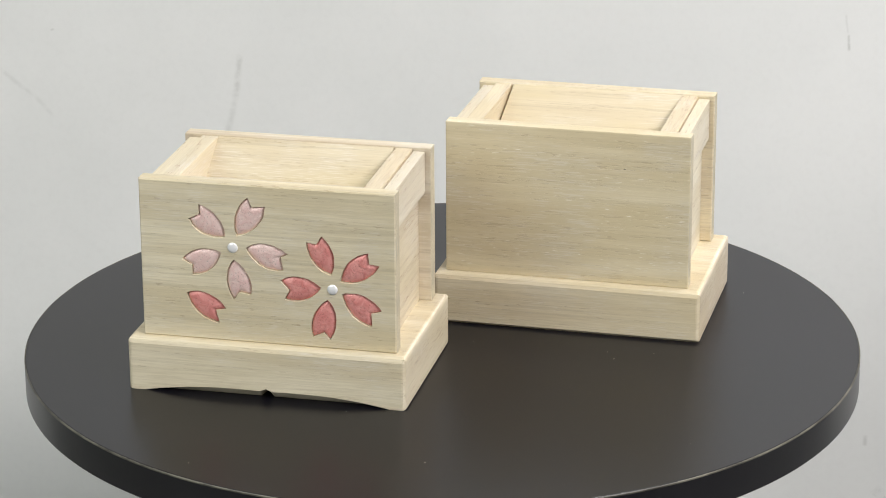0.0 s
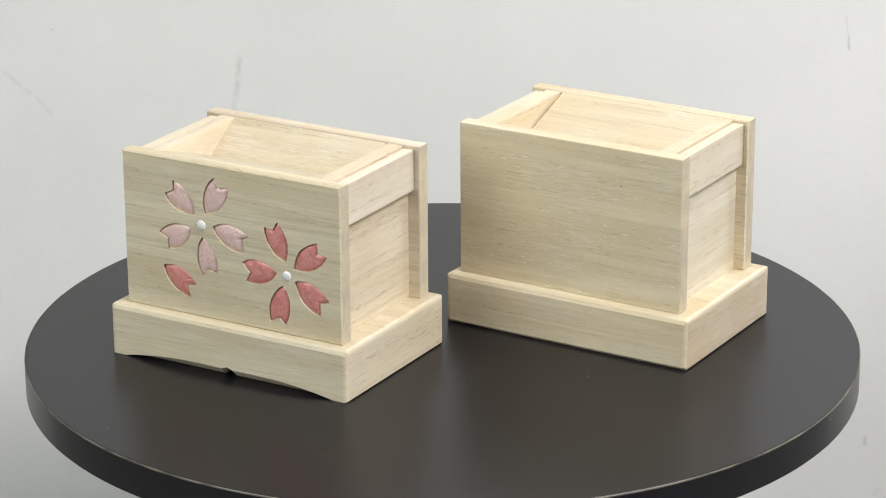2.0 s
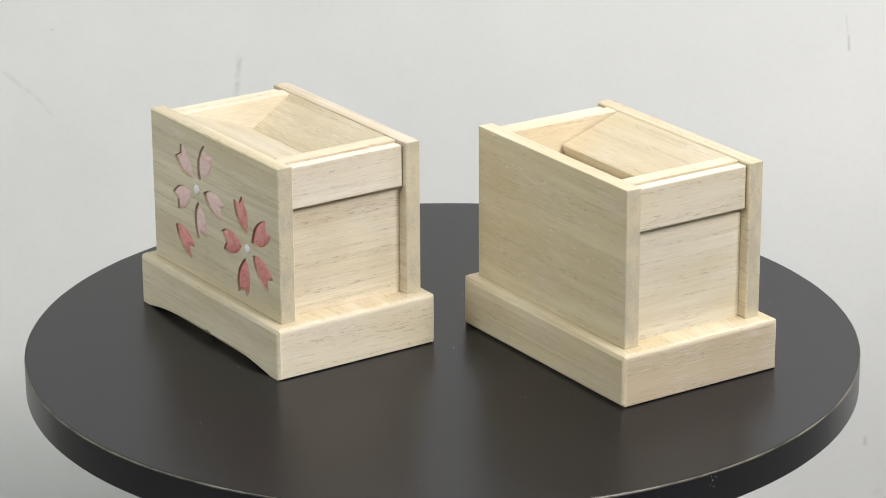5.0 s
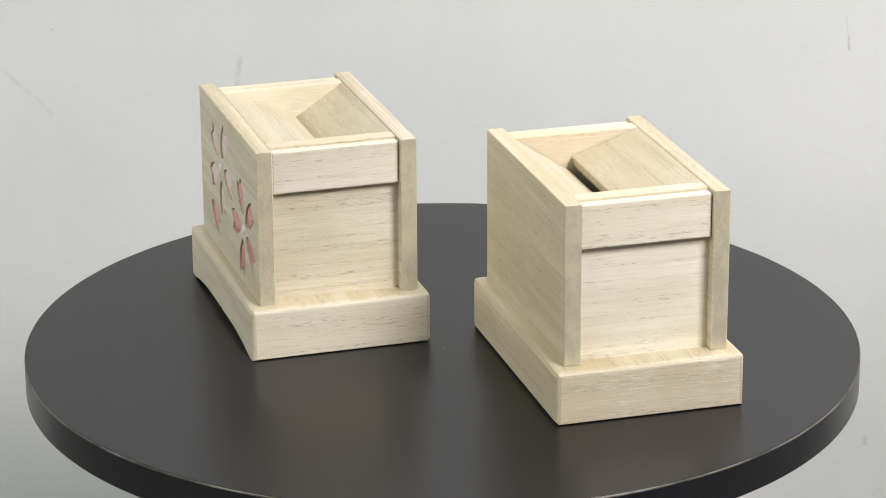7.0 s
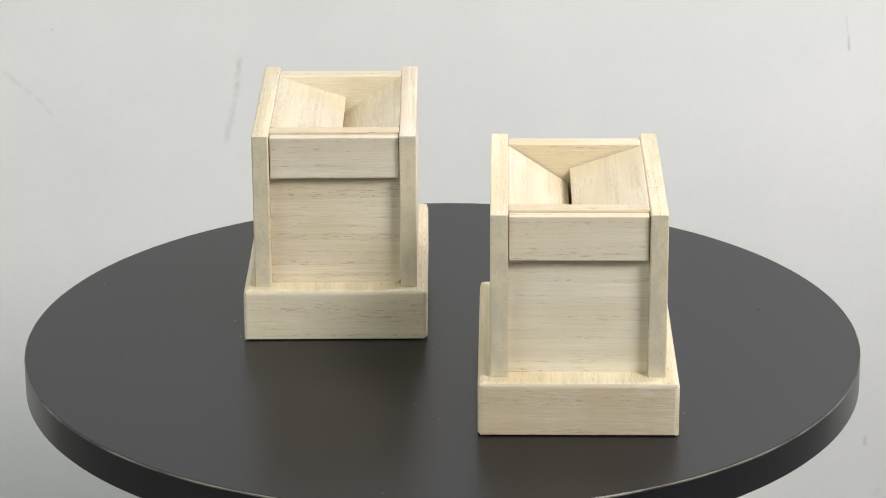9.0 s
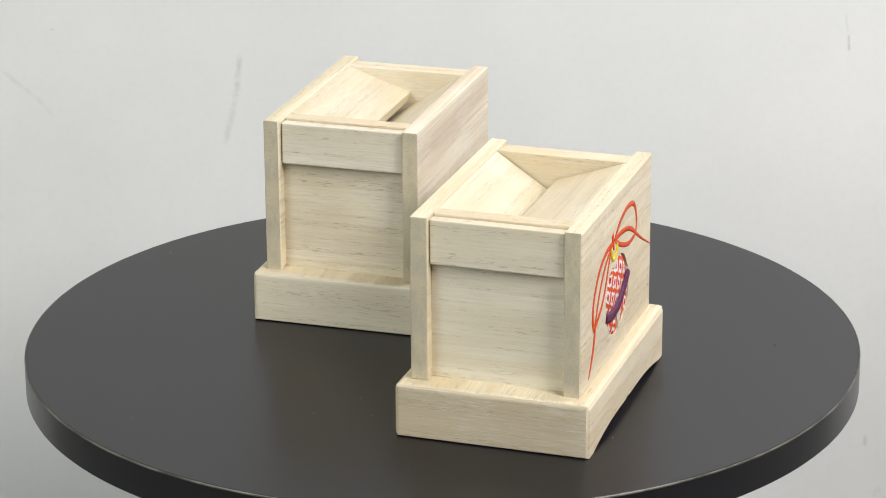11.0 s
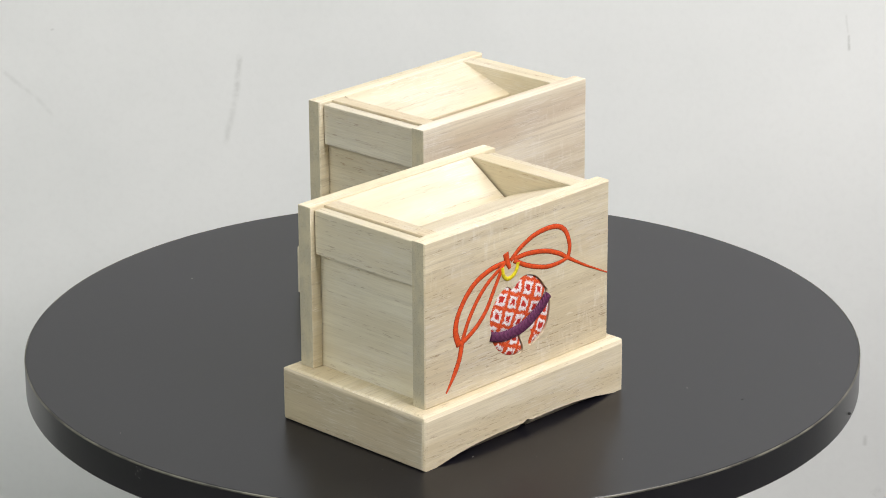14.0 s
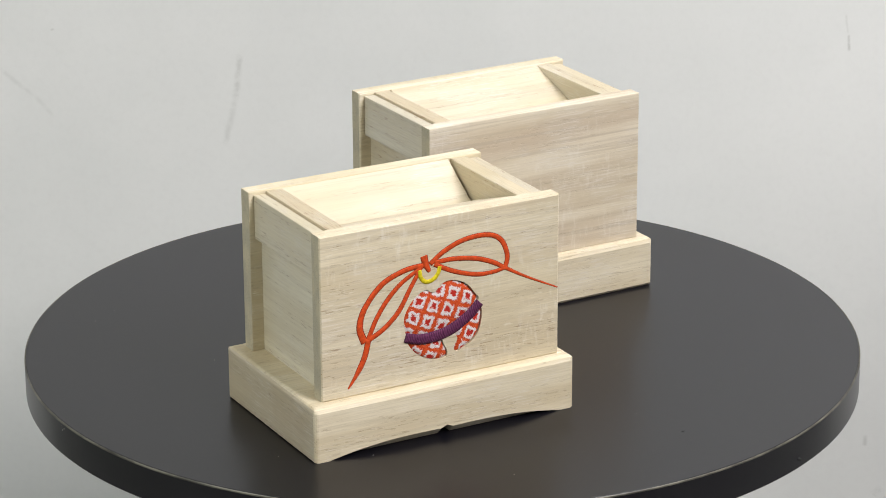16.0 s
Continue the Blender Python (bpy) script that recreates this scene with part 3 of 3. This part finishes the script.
def petal(base, tip_a, tip_b, nick):
    """Outline of a cherry petal: pointed foot, full sides, two tips with a nick between."""
    b, ta, tb, nk = mm((base, tip_a, tip_b, nick))
    axis = (nk - b).normalized()

    def side(tip):
        off = tip - b - axis * (tip - b).dot(axis)
        out = off.normalized()
        size = (tip - b).length
        return b + axis * size * 0.22 + out * size * 0.30, tip - axis * size * 0.30 + out * size * 0.17

    a1, a2 = side(ta)
    b1, b2 = side(tb)
    pts = bezier(b, a1, a2, ta, 12) + bezier(ta, ta.lerp(nk, 0.4), ta.lerp(nk, 0.8), nk, 4)
    pts += bezier(nk, nk.lerp(tb, 0.2), nk.lerp(tb, 0.6), tb, 4) + bezier(tb, b2, b1, b, 12)
    rng = random.Random(round(base[0] * 10 + base[1]))
    return [p + Vector((rng.uniform(-1, 1), rng.uniform(-1, 1))) * 0.00011 for p in pts]


PALE = [
    ((-16.5, 65.8), (-27.2, 78.9), (-31.6, 72.7), (-27.3, 74.7)),
    ((-11.8, 66.6), (-6.9, 82.9), (0.1, 79.9), (-5.2, 79.0)),
    ((-8.5, 61.8), (9.1, 60.5), (7.3, 53.5), (6.0, 58.9)),
    ((-13.3, 56.7), (-13.8, 39.7), (-6.7, 42.2), (-11.3, 43.0)),
    ((-18.5, 59.4), (-34.8, 55.4), (-30.6, 49.0), (-30.7, 53.1)),
]
DEEP = [
    ((26.6, 53.0), (16.6, 66.2), (22.8, 69.0), (20.7, 65.6)),
    ((30.3, 50.7), (41.7, 63.3), (46.4, 58.3), (42.1, 58.9)),
    ((30.9, 45.5), (47.1, 39.2), (43.1, 32.6), (42.7, 38.1)),
    ((25.1, 42.7), (18.7, 26.4), (25.7, 25.8), (23.2, 28.4)),
    ((22.4, 47.5), (5.6, 49.3), (7.2, 41.6), (9.2, 45.1)),
    ((-33.2, 41.4), (-16.9, 35.6), (-19.7, 29.4), (-21.2, 34.6)),
]


def flower_box():
    base, top, wp, px, df, db = (0.0575, 0.0385), 0.0882, 0.0523, 0.0005, 0.0337, 0.0343
    outlines = [petal(*p) for p in PALE + DEEP]
    box, front = coin_box("pale paulownia coin box carved with pink cherry blossoms", base, top, wp, px, df, db, outlines, WOOD_FRONT, WOOD_BAND, WOOD_Y_PLAIN, (0.0026, -0.0030, 0.0682), True)
    for i, o in enumerate(outlines):
        pale = i < len(PALE)
        part("petal", cushion(o, -df, 0.0012, 0.0010, None, 0.965), FOIL_PALE if pale else FOIL_DEEP, front,
             "pale pink crinkled petal inlay" if pale else "deep rose crinkled petal inlay", True)
    for x, z in mm(((-13.6, 61.7), (27.0, 47.1))):
        bm = bmesh.new()
        bmesh.ops.create_uvsphere(bm, u_segments=24, v_segments=12, radius=0.00215, matrix=Matrix.Translation((x, -df, z)) @ Matrix.Diagonal((1, 0.35, 1, 1)))
        part("pearl", bm, PEARL, front, "small glossy white pearl stud", True)
    return box


BELL_TOP = [(-15.3, 44.0), (-15.6, 50.2), (-11.8, 56.4), (-6.4, 59.5), (-3.9, 58.1), (-1.9, 58.2), (0.3, 60.3), (3.1, 61.5), (6.8, 61.2), (11.8, 58.7),
            (15.6, 54.0), (17.0, 51.6), (13.0, 46.9), (5.5, 42.5), (-2.0, 40.7), (-9.5, 40.8), (-14.2, 42.2)]
BELL_LEFT = [(-14.6, 40.3), (-9.5, 38.8), (-2.0, 38.7), (0.6, 39.0), (1.2, 36.4), (2.9, 33.0), (2.4, 30.4), (-2.1, 30.1), (-7.1, 31.8), (-12.0, 35.6)]
BELL_RIGHT = [(7.0, 40.4), (13.0, 44.7), (17.6, 48.0), (18.4, 44.8), (16.8, 38.1), (13.0, 34.2), (7.4, 31.7), (5.9, 33.9), (7.5, 36.8)]


def bell_box():
    base, top, wp, px, df, db = (0.0573, 0.0390), 0.0884, 0.0521, 0.0008, 0.0338, 0.0342
    outlines = [spline(mm(p), True, 4) for p in (BELL_TOP, BELL_LEFT, BELL_RIGHT)]
    box, front = coin_box("pale paulownia coin box decorated with a red bell and cord", base, top, wp, px, df, db, outlines, WOOD_SILK, WOOD_X_FLECK, WOOD_Y_DUSK, (0.0022, 0.0027, 0.0720))
    ca, sa, pitch = math.cos(radians(-23)), math.sin(radians(-23)), 0.0067

    def lattice(x, z):
        dx, dz = x + 0.0029, z - 0.0524
        return ((dx * ca + dz * sa) / pitch + 0.5, (-dx * sa + dz * ca) / pitch + 0.5)

    for name, o in zip(("bell_body", "bell_lobe", "bell_lobe"), outlines):
        part(name, cushion(o, -df, 0.0011, 0.0011, lattice), CREPE, front, "red and white tie-dyed crepe", True)
    part("bell_band", strip(mm([(-15.5, 41.6), (-9.5, 39.8), (-2.0, 39.7), (5.5, 41.5), (13.0, 45.9), (17.5, 50.1)]), -df, 0.0046, 0.0008, 0.85, 0.85), RIBBON, front, "purple ribbed ribbon band", True)
    part("bell_ring", strip(mm([(-8.9, 68.0), (-8.4, 65.0), (-6.6, 63.0), (-4.4, 62.8), (-2.2, 63.8), (-0.7, 65.8), (-0.2, 68.0)]), -df, 0.0018, 0.0005), YELLOW, front, "yellow cord ring", True)
    cords = [
        ([(-4.3, 69.6), (1.9, 73.8), (10.6, 76.9), (20.6, 77.2), (26.9, 74.0), (29.7, 67.2), (28.7, 62.3)], 0.0022, 1.0, 1.0),
        ([(-2.5, 69.8), (5.6, 70.0), (15.6, 68.4), (23.1, 65.6), (28.7, 62.3), (38.4, 56.8), (52.4, 49.9)], 0.0021, 1.0, 0.25),
        ([(-2.5, 69.3), (5.6, 65.1), (15.6, 61.9), (23.1, 61.5), (28.7, 62.3)], 0.0020, 1.0, 0.8),
        ([(-5.8, 69.7), (-15.3, 69.0), (-25.1, 65.1), (-32.5, 56.9), (-34.8, 49.3), (-32.7, 42.9)], 0.0025, 0.85, 1.3),
        ([(-7.6, 69.2), (-16.6, 64.2), (-22.8, 58.5), (-27.8, 51.4), (-31.5, 43.4)], 0.0021, 0.8, 1.0),
        ([(-8.4, 68.6), (-13.0, 61.2), (-18.0, 53.0), (-24.2, 47.3), (-31.5, 43.4)], 0.0022, 0.8, 1.0),
        ([(-31.2, 44.0), (-32.8, 37.4), (-36.1, 31.1), (-40.1, 25.5)], 0.0026, 1.0, 0.25),
        ([(-7.0, 73.4), (-6.2, 70.2), (-4.6, 66.6)], 0.0030, 1.1, 0.5),
    ]
    for i, (pts, w, t0, t1) in enumerate(cords):
        cord = part("knot" if i == 7 else "cord", strip(mm(pts), -df, w * 0.90, 0.00011 + 0.00002 * i, t0, t1), CORD, front, "orange-red cord strand", True)
        # Wider strip beneath: shade of a groove put in as colour.
        part("groove_shade", strip(mm(pts), -df, w * 1.14, 0.00004 + 0.000005 * i, t0, t1), CORD_SHADE, cord, "dark red strip painting the groove's shade along the cord", True)
    bm = bmesh.new()
    bmesh.ops.create_icosphere(bm, subdivisions=1, radius=0.0003, matrix=Matrix.Translation((-0.0237, db + 0.00003, 0.0728)) @ Matrix.Diagonal((1.9, 0.25, 0.7, 1)))
    part("speck", bm, PLASTIC, box, "small dark speck in the grain of the back")
    return box


disc = turntable()
blossom_box = flower_box()
bell_coin_box = bell_box()


# ---------------------------------------------------------------- what moves
def motions():
    times = [i * 0.25 for i in range(65)]
    for thing, place in ((disc, pose(0, 0, 0)), (blossom_box, pose(-0.0619, -0.0316, 0, 0, 0, -13.03)), (bell_coin_box, pose(0.0615, 0.0410, 0, 0, 0, 165.76))):
        walk(thing, [(t, pose(0, 0, 0, 0, 0, RATE * t) @ place) for t in times])


motions()
